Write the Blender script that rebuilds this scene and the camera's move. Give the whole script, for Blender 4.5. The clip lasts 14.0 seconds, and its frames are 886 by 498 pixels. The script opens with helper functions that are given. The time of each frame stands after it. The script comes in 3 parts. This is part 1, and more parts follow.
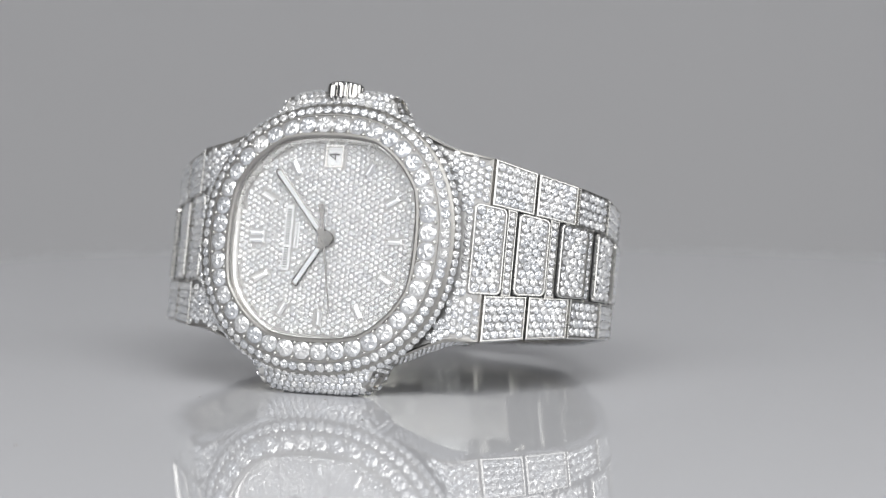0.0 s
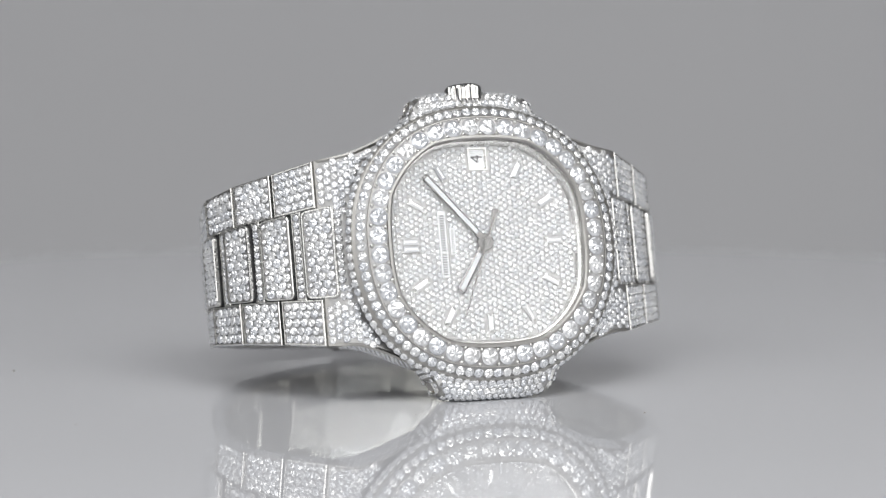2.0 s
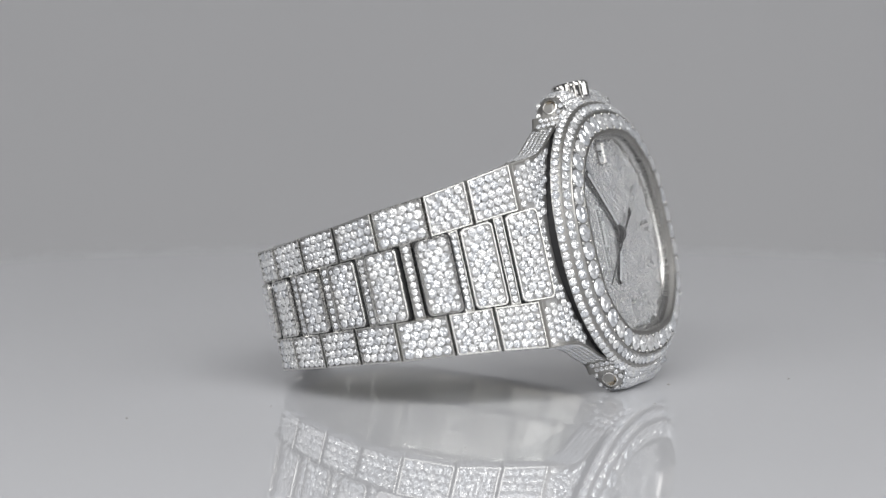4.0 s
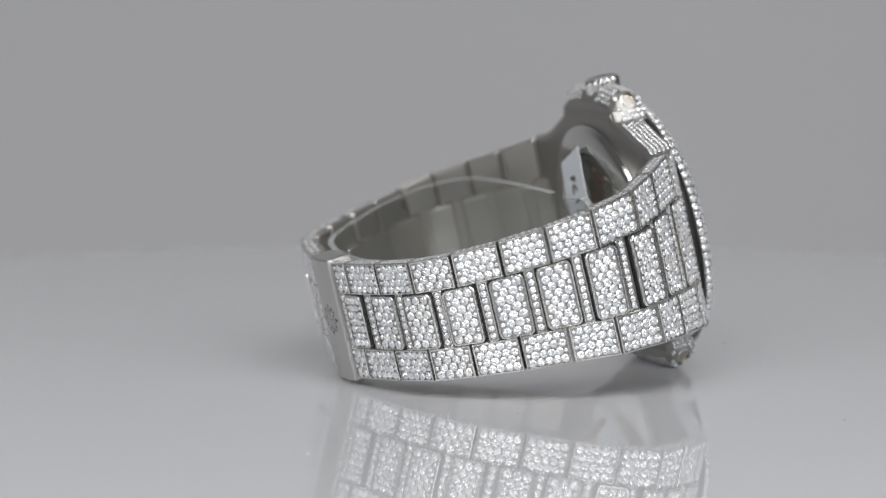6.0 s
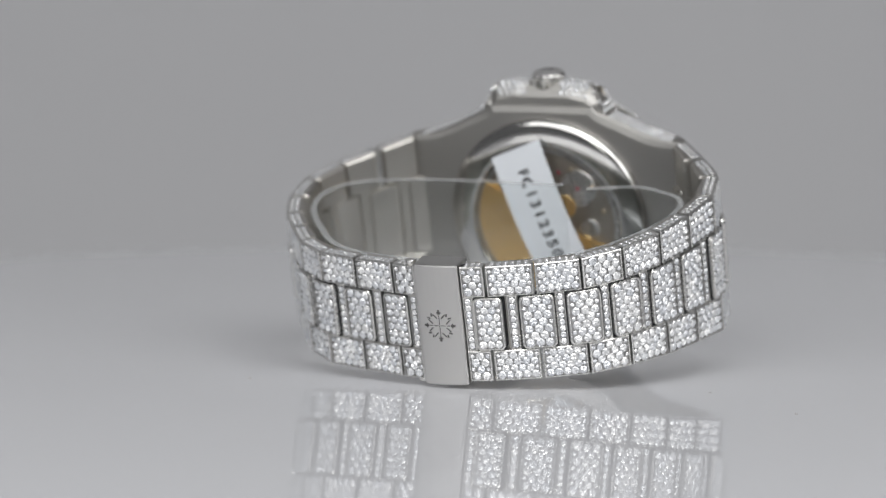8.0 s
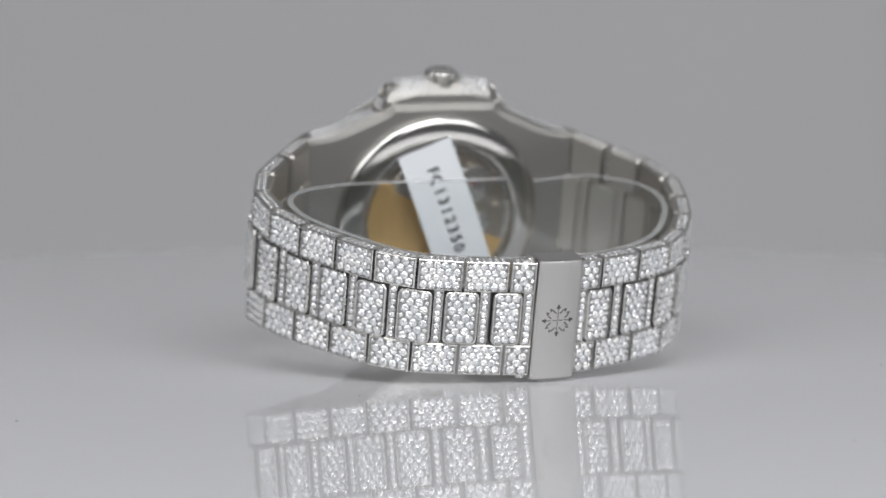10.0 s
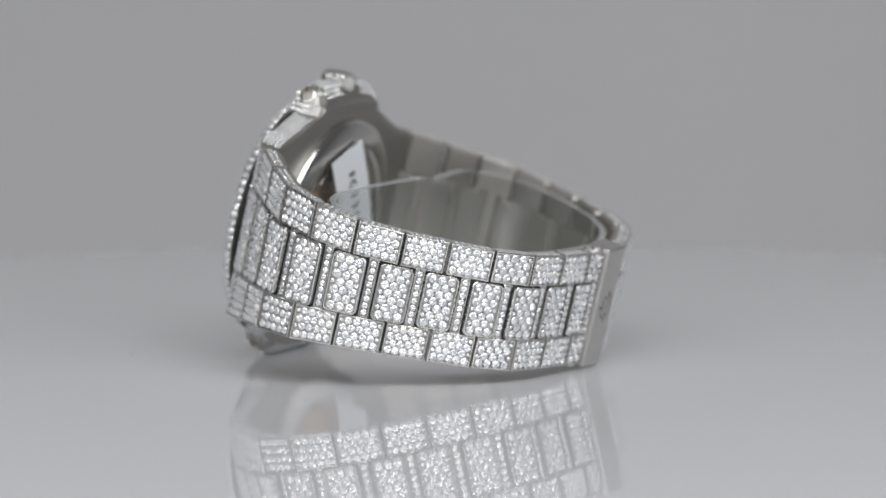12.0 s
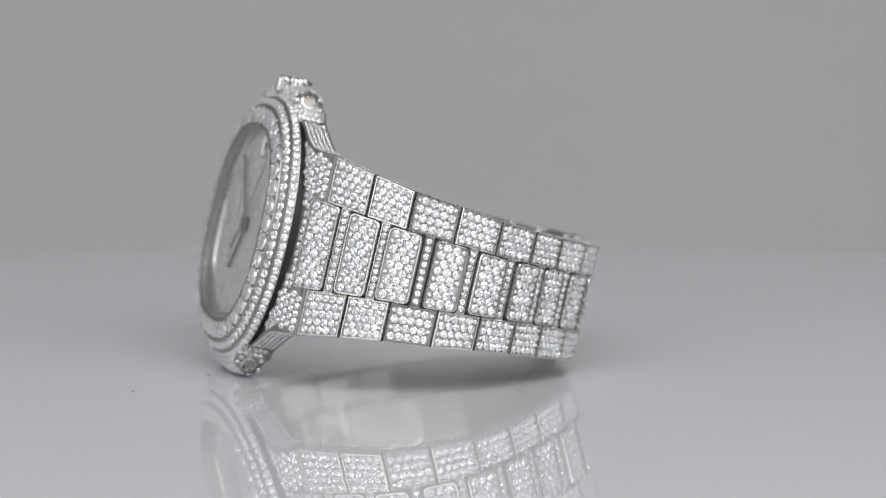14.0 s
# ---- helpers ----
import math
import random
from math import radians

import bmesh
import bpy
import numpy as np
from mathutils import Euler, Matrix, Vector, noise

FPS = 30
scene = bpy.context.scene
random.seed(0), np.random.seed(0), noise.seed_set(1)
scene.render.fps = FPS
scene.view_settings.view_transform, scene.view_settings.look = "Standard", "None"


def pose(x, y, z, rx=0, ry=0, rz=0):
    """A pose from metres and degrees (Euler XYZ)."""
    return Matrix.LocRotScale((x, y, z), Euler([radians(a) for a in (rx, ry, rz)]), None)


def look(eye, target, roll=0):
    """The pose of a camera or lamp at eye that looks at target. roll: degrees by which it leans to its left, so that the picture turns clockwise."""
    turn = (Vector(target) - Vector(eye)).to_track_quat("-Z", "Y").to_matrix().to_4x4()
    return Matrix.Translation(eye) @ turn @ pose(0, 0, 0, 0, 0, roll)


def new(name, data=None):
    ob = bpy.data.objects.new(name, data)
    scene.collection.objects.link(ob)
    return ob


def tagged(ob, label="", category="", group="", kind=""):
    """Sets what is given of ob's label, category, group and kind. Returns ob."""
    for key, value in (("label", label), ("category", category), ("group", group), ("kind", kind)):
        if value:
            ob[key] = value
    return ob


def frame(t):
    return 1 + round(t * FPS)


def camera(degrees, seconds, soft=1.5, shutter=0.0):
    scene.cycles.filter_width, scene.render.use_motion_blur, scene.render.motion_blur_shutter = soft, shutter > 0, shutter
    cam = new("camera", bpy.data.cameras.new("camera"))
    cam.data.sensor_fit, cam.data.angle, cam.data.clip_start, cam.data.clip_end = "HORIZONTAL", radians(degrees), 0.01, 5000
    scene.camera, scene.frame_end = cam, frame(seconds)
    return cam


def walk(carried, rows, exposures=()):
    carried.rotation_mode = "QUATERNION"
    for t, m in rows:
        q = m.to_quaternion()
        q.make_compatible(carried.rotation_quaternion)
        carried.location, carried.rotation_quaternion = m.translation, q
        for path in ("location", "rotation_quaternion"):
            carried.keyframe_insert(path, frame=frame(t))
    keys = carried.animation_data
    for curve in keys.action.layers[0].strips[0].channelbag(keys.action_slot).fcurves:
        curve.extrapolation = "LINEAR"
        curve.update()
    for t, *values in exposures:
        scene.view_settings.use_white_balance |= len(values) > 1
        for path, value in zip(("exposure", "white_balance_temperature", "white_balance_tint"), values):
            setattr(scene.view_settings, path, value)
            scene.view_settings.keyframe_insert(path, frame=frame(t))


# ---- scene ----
# One millimetre, the unit in which the watch is drawn.
MM = 0.001
RATE = 22.264          # turntable, degrees a second

cam = camera(15.88, 14.0, soft=1.2)
cam.data.dof.use_dof = True
cam.data.dof.focus_distance = 0.445
cam.data.dof.aperture_fstop = 18.0
EYE = Matrix.Translation((0, -0.4725, 0.0686)) @ pose(0, 0, 0, 90 - 6.134, 0, 0.11) @ pose(0, 0, 0, 0, 0, -0.04)
walk(cam, [(0.0, EYE), (14.0, EYE)], exposures=[(0.0, 0.0), (14.0, 0.0)])

# ---- light ----
world = bpy.data.worlds.new("studio")
scene.world = world
world.use_nodes = True
world.node_tree.nodes["Background"].inputs[0].default_value = (0.86, 0.87, 0.9, 1)
world.node_tree.nodes["Background"].inputs[1].default_value = 0.11


def softbox(name, at, target, wide, high, watts, tint=(1, 1, 1)):
    data = bpy.data.lights.new(name, "AREA")
    data.shape, data.size, data.size_y, data.energy, data.color = "RECTANGLE", wide, high, watts, tint
    ob = new(name, data)
    ob.matrix_world = look(at, target)
    return ob


def around(azimuth, elevation, reach, lift=0.03):
    a, e = radians(azimuth), radians(elevation)
    return (reach * math.sin(a) * math.cos(e), -reach * math.cos(a) * math.cos(e), lift + reach * math.sin(e))


softbox("softbox_right", around(38, 24, 1.25), (0, 0, 0.03), 1.02, 0.75, 5.7)
softbox("softbox_left", around(-33, 24, 1.25), (0, 0, 0.03), 1.12, 0.75, 5.4)
softbox("softbox_top", (0.05, -0.58, 0.66), (0, -0.38, 0), 0.8, 0.46, 5.3)


# ---- materials ----
def material(name):
    m = bpy.data.materials.new(name)
    m.use_nodes = True
    nodes, links = m.node_tree.nodes, m.node_tree.links
    return m, nodes, links, nodes["Principled BSDF"]


def ramp_between(nodes, links, source, low, high):
    r = nodes.new("ShaderNodeMapRange")
    links.new(source, r.inputs["Value"])
    r.inputs["To Min"].default_value, r.inputs["To Max"].default_value = low, high
    return r.outputs["Result"]


def metal(name, colour, rough, stretch=(1, 1, 1), grain=3000.0, bump=0.05):
    m, nodes, links, p = material(name)
    p.inputs["Base Color"].default_value = (*colour, 1)
    p.inputs["Metallic"].default_value = 1.0
    coord = nodes.new("ShaderNodeTexCoord")
    mapping = nodes.new("ShaderNodeMapping")
    mapping.inputs["Scale"].default_value = stretch
    links.new(coord.outputs["Object"], mapping.inputs["Vector"])
    fine = nodes.new("ShaderNodeTexNoise")
    fine.inputs["Scale"].default_value = grain
    links.new(mapping.outputs["Vector"], fine.inputs["Vector"])
    broad = nodes.new("ShaderNodeTexNoise")
    broad.inputs["Scale"].default_value = 60.0
    links.new(coord.outputs["Object"], broad.inputs["Vector"])
    mix = nodes.new("ShaderNodeMath")
    mix.operation = "ADD"
    links.new(fine.outputs["Fac"], mix.inputs[0])
    links.new(broad.outputs["Fac"], mix.inputs[1])
    links.new(ramp_between(nodes, links, mix.outputs[0], rough * 0.3, rough * 1.0), p.inputs["Roughness"])
    b = nodes.new("ShaderNodeBump")
    b.inputs["Strength"].default_value, b.inputs["Distance"].default_value = bump, 0.0001
    links.new(fine.outputs["Fac"], b.inputs["Height"])
    links.new(b.outputs["Normal"], p.inputs["Normal"])
    return m


def plain(name, colour, rough, metallic=0.0, ior=1.5):
    m, nodes, links, p = material(name)
    p.inputs["Base Color"].default_value = (*colour, 1)
    p.inputs["Roughness"].default_value, p.inputs["Metallic"].default_value = rough, metallic
    p.inputs["IOR"].default_value = ior
    noise_tex = nodes.new("ShaderNodeTexNoise")
    noise_tex.inputs["Scale"].default_value = 900.0
    coord = nodes.new("ShaderNodeTexCoord")
    links.new(coord.outputs["Object"], noise_tex.inputs["Vector"])
    links.new(ramp_between(nodes, links, noise_tex.outputs["Fac"], rough * 0.7, min(1, rough * 1.3)), p.inputs["Roughness"])
    return m


def diamond_material():
    # Facets of a brilliant: mirror-bright with a little milky scatter, each stone of its own clarity.
    m, nodes, links, p = material("diamond")
    geo = nodes.new("ShaderNodeNewGeometry")
    info = nodes.new("ShaderNodeObjectInfo")
    add = nodes.new("ShaderNodeMath")
    add.operation = "ADD"
    links.new(geo.outputs["Random Per Island"], add.inputs[0])
    links.new(info.outputs["Random"], add.inputs[1])
    wrap = nodes.new("ShaderNodeMath")
    wrap.operation = "FRACT"
    links.new(add.outputs[0], wrap.inputs[0])
    ramp = nodes.new("ShaderNodeValToRGB")
    ramp.color_ramp.elements[0].color = (0.72, 0.74, 0.77, 1)
    ramp.color_ramp.elements[1].color = (0.89, 0.89, 0.885, 1)
    links.new(wrap.outputs[0], ramp.inputs["Fac"])
    links.new(ramp.outputs["Color"], p.inputs["Base Color"])
    p.inputs["Metallic"].default_value = 0.52
    p.inputs["Roughness"].default_value = 0.21
    p.inputs["IOR"].default_value = 2.42
    return m


def clear_material(name, ior, tint=(1, 1, 1), body=0.0):
    m = bpy.data.materials.new(name)
    m.use_nodes = True
    nodes, links = m.node_tree.nodes, m.node_tree.links
    nodes.remove(nodes["Principled BSDF"])
    see = nodes.new("ShaderNodeBsdfTransparent")
    see.inputs[0].default_value = (*tint, 1)
    gloss = nodes.new("ShaderNodeBsdfGlossy")
    gloss.inputs["Roughness"].default_value = 0.02
    # gloss after Schlick: a base share that rises to one at grazing angles
    base = ((ior - 1) / (ior + 1)) ** 2
    facing = nodes.new("ShaderNodeLayerWeight")
    facing.inputs["Blend"].default_value = 0.5
    power = nodes.new("ShaderNodeMath")
    power.operation = "POWER"
    power.inputs[1].default_value = 5.0
    links.new(facing.outputs["Facing"], power.inputs[0])
    share = nodes.new("ShaderNodeMath")
    share.operation = "MULTIPLY_ADD"
    share.inputs[1].default_value, share.inputs[2].default_value = 1 - base, base
    links.new(power.outputs[0], share.inputs[0])
    mix = nodes.new("ShaderNodeMixShader")
    links.new(share.outputs[0], mix.inputs[0])
    links.new(see.outputs[0], mix.inputs[1])
    links.new(gloss.outputs[0], mix.inputs[2])
    links.new(mix.outputs[0], nodes["Material Output"].inputs["Surface"])
    return m


def frosted_material():
    m, nodes, links, p = material("frosted_acrylic_edge")
    p.inputs["Base Color"].default_value = (0.86, 0.88, 0.89, 1)
    p.inputs["Roughness"].default_value = 0.35
    p.inputs["Transmission Weight"].default_value = 0.55
    p.inputs["Alpha"].default_value = 0.28
    return m


def table_material():
    m, nodes, links, p = material("glossy_acrylic")
    coord = nodes.new("ShaderNodeTexCoord")
    n1 = nodes.new("ShaderNodeTexNoise")
    n1.inputs["Scale"].default_value = 9.0
    links.new(coord.outputs["Object"], n1.inputs["Vector"])
    ramp = nodes.new("ShaderNodeValToRGB")
    ramp.color_ramp.elements[0].color = (0.585, 0.59, 0.612, 1)
    ramp.color_ramp.elements[1].color = (0.625, 0.63, 0.652, 1)
    links.new(n1.outputs["Fac"], ramp.inputs["Fac"])
    links.new(ramp.outputs["Color"], p.inputs["Base Color"])
    n2 = nodes.new("ShaderNodeTexNoise")
    n2.inputs["Scale"].default_value = 60.0
    links.new(coord.outputs["Object"], n2.inputs["Vector"])
    links.new(ramp_between(nodes, links, n2.outputs["Fac"], 0.012, 0.03), p.inputs["Roughness"])
    p.inputs["IOR"].default_value = 1.49
    return m


def paper_material():
    m, nodes, links, p = material("seamless_paper")
    coord = nodes.new("ShaderNodeTexCoord")
    n1 = nodes.new("ShaderNodeTexNoise")
    n1.inputs["Scale"].default_value = 3.0
    links.new(coord.outputs["Object"], n1.inputs["Vector"])
    ramp = nodes.new("ShaderNodeValToRGB")
    ramp.color_ramp.elements[0].color = (0.63, 0.63, 0.646, 1)
    ramp.color_ramp.elements[1].color = (0.67, 0.67, 0.683, 1)
    links.new(n1.outputs["Fac"], ramp.inputs["Fac"])
    links.new(ramp.outputs["Color"], p.inputs["Base Color"])
    p.inputs["Roughness"].default_value = 0.95
    return m


STEEL = metal("white_gold", (0.73, 0.72, 0.70), 0.28)
POLISHED = metal("polished_white_gold", (0.70, 0.69, 0.67), 0.12, grain=400, bump=0.0)
SATIN = metal("satin_white_gold", (0.60, 0.59, 0.575), 0.34, stretch=(1, 1, 14), grain=2500, bump=0.2)
INNER = metal("worn_inner_metal", (0.55, 0.53, 0.497), 0.40, stretch=(1, 1, 6), grain=1200, bump=0.06)
BRUSHED = metal("brushed_case_metal", (0.41, 0.40, 0.383), 0.5, stretch=(1, 6, 1), grain=1500, bump=0.1)
DIAMOND = diamond_material()
GASKET = plain("black_gasket", (0.012, 0.012, 0.013), 0.5)
HAND = metal("dark_hand_metal", (0.16, 0.155, 0.15), 0.12)
LUME = plain("lume", (0.72, 0.74, 0.76), 0.4)
WHITE = plain("white_enamel", (0.82, 0.83, 0.84), 0.35)
INK = plain("black_ink", (0.02, 0.02, 0.022), 0.6)
PAPER = plain("tag_paper", (0.74, 0.77, 0.81), 0.7)
GOLD = metal("rotor_gold", (0.90, 0.64, 0.29), 0.5, stretch=(8, 1, 1), grain=900, bump=0.15)
PLATE = metal("movement_plate", (0.40, 0.36, 0.31), 0.5, grain=1500, bump=0.15)
BRASS = metal("screw_metal", (0.50, 0.43, 0.33), 0.3)
RUBY = plain("ruby", (0.35, 0.02, 0.05), 0.1)
CRYSTAL = clear_material("sapphire_crystal", 1.52)
# setting metal with the shade between the stones put into its colour
BED = metal("shaded_setting", (0.44, 0.436, 0.432), 0.55, grain=2200, bump=0.3)
FROST = frosted_material()
ACRYLIC = clear_material("clear_acrylic", 1.49, (0.97, 0.98, 0.98))
TABLE = table_material()
BACKING = paper_material()


# ---- mesh tools ----
class Shape:
    """Collects vertices and faces of one mesh."""

    def __init__(self):
        self.v, self.f = [], []

    def add(self, verts, faces):
        o = len(self.v)
        self.v.extend([tuple(p) for p in verts])
        self.f.extend([tuple(i + o for i in face) for face in faces])

    def loft(self, rings, bottom=True, top=True):
        n = len(rings[0])
        faces = []
        for k in range(len(rings) - 1):
            for i in range(n):
                j = (i + 1) % n
                faces.append((k * n + i, k * n + j, (k + 1) * n + j, (k + 1) * n + i))
        if bottom:
            faces.append(tuple(reversed(range(n))))
        if top:
            faces.append(tuple((len(rings) - 1) * n + i for i in range(n)))
        self.add([p for ring in rings for p in ring], faces)

    def torus_loft(self, rings):
        """Rings joined end to end into a closed section."""
        n, m = len(rings[0]), len(rings)
        faces = []
        for k in range(m):
            q = (k + 1) % m
            for i in range(n):
                j = (i + 1) % n
                faces.append((k * n + i, k * n + j, q * n + j, q * n + i))
        self.add([p for ring in rings for p in ring], faces)

    def mesh(self, name, matrix=None, smooth=False):
        me = bpy.data.meshes.new(name)
        me.from_pydata(self.v, [], self.f)
        if matrix is not None:
            me.transform(matrix)
        bm = bmesh.new()
        bm.from_mesh(me)
        bmesh.ops.recalc_face_normals(bm, faces=bm.faces)
        bm.to_mesh(me)
        bm.free()
        if smooth:
            for poly in me.polygons:
                poly.use_smooth = True
        return me


# The case frame: x towards six o'clock, y towards the crown, z out of the dial; origin at the hub.
TILT = radians(13.8)
SPIN = radians(-23.25)
EX = Vector((math.cos(SPIN), math.sin(SPIN), 0))
EB = Vector((-math.sin(SPIN), math.cos(SPIN), 0))
UP = Vector((0, 0, math.cos(TILT))) + math.sin(TILT) * EB
OUT = EX.cross(UP)
HUB = Vector((-17.52, -25.18, 22.05))
CASE = Matrix((
    (EX.x, UP.x, OUT.x, HUB.x), (EX.y, UP.y, OUT.y, HUB.y), (EX.z, UP.z, OUT.z, HUB.z), (0, 0, 0, 1)))
TO_WORLD = Matrix.Diagonal((MM, MM, MM, 1)) @ CASE
CASE_M = Matrix.Translation(HUB * MM) @ CASE.to_3x3().to_4x4()
SHRINK = Matrix.Diagonal((MM, MM, MM, 1))


def part(name, shape, mat, parent, label="", smooth=False, matrix=TO_WORLD, kind=""):
    ob = new(name, shape.mesh(name, matrix, smooth))
    ob.data.materials.append(mat)
    ob.parent = parent
    if label or kind:
        tagged(ob, label=label, kind=kind)
    return ob


RNG = random.Random(7)


def brilliant(shape, at, normal, r, lean=0.10, sides=8):
    """One round stone: pavilion rim, girdle, kite facets of the crown, and a table broken by the facets below."""
    n = Vector(normal).normalized()
    n = (n + Vector((RNG.uniform(-lean, lean), RNG.uniform(-lean, lean), RNG.uniform(-lean, lean)))).normalized()
    a = n.orthogonal().normalized()
    b = n.cross(a)
    turn = RNG.uniform(0, math.pi)
    c = Vector(at)
    step = 2 * math.pi / sides

    def ring(reach, height, half, shake):
        out = []
        for k in range(sides):
            w = turn + (k + half) * step
            h = height + RNG.uniform(-shake, shake) * 0.6 + (shake if k % 2 else -shake) * 0.5
            out.append(c + (math.cos(w) * a + math.sin(w) * b) * r * reach + n * r * h)
        return out
    calm = 1.0 if sides < 10 else 0.65
    verts = ring(0.86, -0.42, 0, 0) + ring(1.0, 0.0, 0, 0) + ring(0.72, 0.21, 0.5, 0.05 * calm) + ring(0.40, 0.25, 0, 0.15 * calm)
    centre = c + n * r * (0.25 + RNG.uniform(-0.08, 0.08))
    faces = []
    N = sides
    for k in range(N):
        j = (k + 1) % N
        faces += [(k, j, N + j, N + k), (N + k, N + j, 2 * N + k), (N + j, 2 * N + j, 2 * N + k),
                  (2 * N + k, 3 * N + j, 3 * N + k), (2 * N + k, 2 * N + j, 3 * N + j), (3 * N + k, 3 * N + j, 4 * N)]
    shape.add(verts + [centre], faces)


def prong(shape, at, normal, r):
    """A tiny raised bead of metal between stones."""
    n = Vector(normal).normalized()
    a = n.orthogonal().normalized() * r
    b = n.cross(a)
    c = Vector(at)
    shape.add([c + a, c + b, c - a, c - b, c + n * r * 0.9], [(0, 1, 4), (1, 2, 4), (2, 3, 4), (3, 0, 4), (3, 2, 1, 0)])


def outline(a, b, power, count=96, z=0.0):
    """A rounded octagon between ellipse and rectangle."""
    ring = []
    for k in range(count):
        w = 2 * math.pi * k / count
        c, s = math.cos(w), math.sin(w)
        q = (abs(c / a) ** power + abs(s / b) ** power) ** (-1 / power)
        if power > 2.4:
            # the opening of the dial has eight soft corners
            mid = ((0.7071 / a) ** power + (0.7071 / b) ** power) ** (-1 / power)
            fold = abs((w + math.pi / 4) % (math.pi / 2) - math.pi / 4)
            flat = min(0.5 * (a + b) / math.cos(fold), mid / math.cos(math.pi / 4 - fold))
            q = q * 0.72 + flat * 0.28
        ring.append((q * c, q * s, z))
    return ring


def spaced(a, b, power, count, shift=0.0):
    """Evenly spaced points along the outline, with their outward direction."""
    fine = outline(a, b, power, 1440)
    pts = [Vector(p) for p in fine]
    run = [0.0]
    for k in range(len(pts)):
        run.append(run[-1] + (pts[(k + 1) % len(pts)] - pts[k]).length)
    out, k = [], 0
    for i in range(count):
        want = run[-1] * ((i + shift) % count) / count
        k = next(q for q in range(len(pts)) if run[q + 1] >= want)
        p = pts[k]
        d = (pts[(k + 1) % len(pts)] - pts[k - 1]).normalized()
        out.append((p, Vector((d.y, -d.x, 0))))
    return out


def cylinder(shape, at, axis, radius, length, count=24, bevel=0.08):
    n = Vector(axis).normalized()
    a = n.orthogonal().normalized()
    b = n.cross(a)
    rings = []
    for h, r in ((0, radius), (length - bevel, radius), (length, radius - bevel)):
        rings.append([Vector(at) + n * h + r * (math.cos(2 * math.pi * k / count) * a + math.sin(2 * math.pi * k / count) * b)
                      for k in range(count)])
    shape.loft(rings)


def box(shape, x0, x1, y0, y1, z0, z1, bevel=0.08):
    rings = []
    for z, e in ((z0, 0), (z1 - bevel, 0), (z1, bevel)):
        rings.append([(x0 + e, y0 + e, z), (x1 - e, y0 + e, z), (x1 - e, y1 - e, z), (x0 + e, y1 - e, z)])
    shape.loft(rings)


# ---- setting ----
def backdrop():
    """Grey paper that runs under the turntable and sweeps up behind it, on round the set."""
    s = Shape()
    profile = [(-3.0, -0.40), (0.45, -0.40)]
    for k in range(1, 13):
        w = math.pi / 2 * k / 12
        profile.append((0.45 + 0.5 * math.sin(w), -0.40 + 0.5 * (1 - math.cos(w))))
    profile += [(0.95, 2.6)]
    rows = [[(x, y, z) for (y, z) in profile] for x in (-3.0, -1.0, 1.0, 3.0)]
    n = len(profile)
    faces = []
    for i in range(len(rows) - 1):
        for k in range(n - 1):
            faces.append((i * n + k, (i + 1) * n + k, (i + 1) * n + k + 1, i * n + k + 1))
    s.add([p for r in rows for p in r], faces)
    ob = new("backdrop", s.mesh("backdrop", smooth=True))
    ob.data.materials.append(BACKING)
    return tagged(ob, "seamless grey paper backdrop sweeping up behind the turntable", "backdrop", kind="structure")


def turntable():
    top = tagged(new("turntable"), "round glossy light grey acrylic turntable, slowly turning", "turntable")
    s = Shape()
    R = 0.180
    rings = []
    for r, z in ((R - 0.002, -0.030), (R, -0.028), (R, -0.005), (R - 0.0015, -0.0015), (R - 0.005, 0.0)):
        rings.append([(r * math.cos(2 * math.pi * k / 160), r * math.sin(2 * math.pi * k / 160), z) for k in range(160)])
    s.loft(rings)
    part("disc", s, TABLE, top, matrix=None)
    s = Shape()
    s.loft([[(r * math.cos(2 * math.pi * k / 64), r * math.sin(2 * math.pi * k / 64), z) for k in range(64)]
            for r, z in ((0.14, -0.3996), (0.13, -0.0302))])
    part("base", s, GASKET, top, "black round drive base", matrix=None)
    return top


def dust(top):
    """A few specks lying on the disc."""
    s = Shape()
    r = random.Random(3)
    for k in range(22):
        a, d, q = r.uniform(0, 2 * math.pi), r.uniform(0.03, 0.13), r.uniform(0.00008, 0.0002)
        c = Vector((d * math.cos(a), d * math.sin(a), q * 0.4))
        l = r.uniform(1, 3)
        w = r.uniform(0, 3)
        u = Vector((math.cos(w), math.sin(w), 0)) * q * l
        v = Vector((-math.sin(w), math.cos(w), 0)) * q
        up = Vector((0, 0, q * 0.4))
        s.add([c + u - up, c + v - up, c - u - up, c - v - up, c + up], [(0, 1, 4), (1, 2, 4), (2, 3, 4), (3, 0, 4)])
    part("dust", s, PLATE, top, "tiny dark dust specks", matrix=None, kind="stuff")


backdrop()
table = turntable()
dust(table)

# ---- the watch ----
watch = tagged(new("watch"), "diamond-set white gold wristwatch lying on its side on the turntable", "watch")

DIAL_Z = -0.75


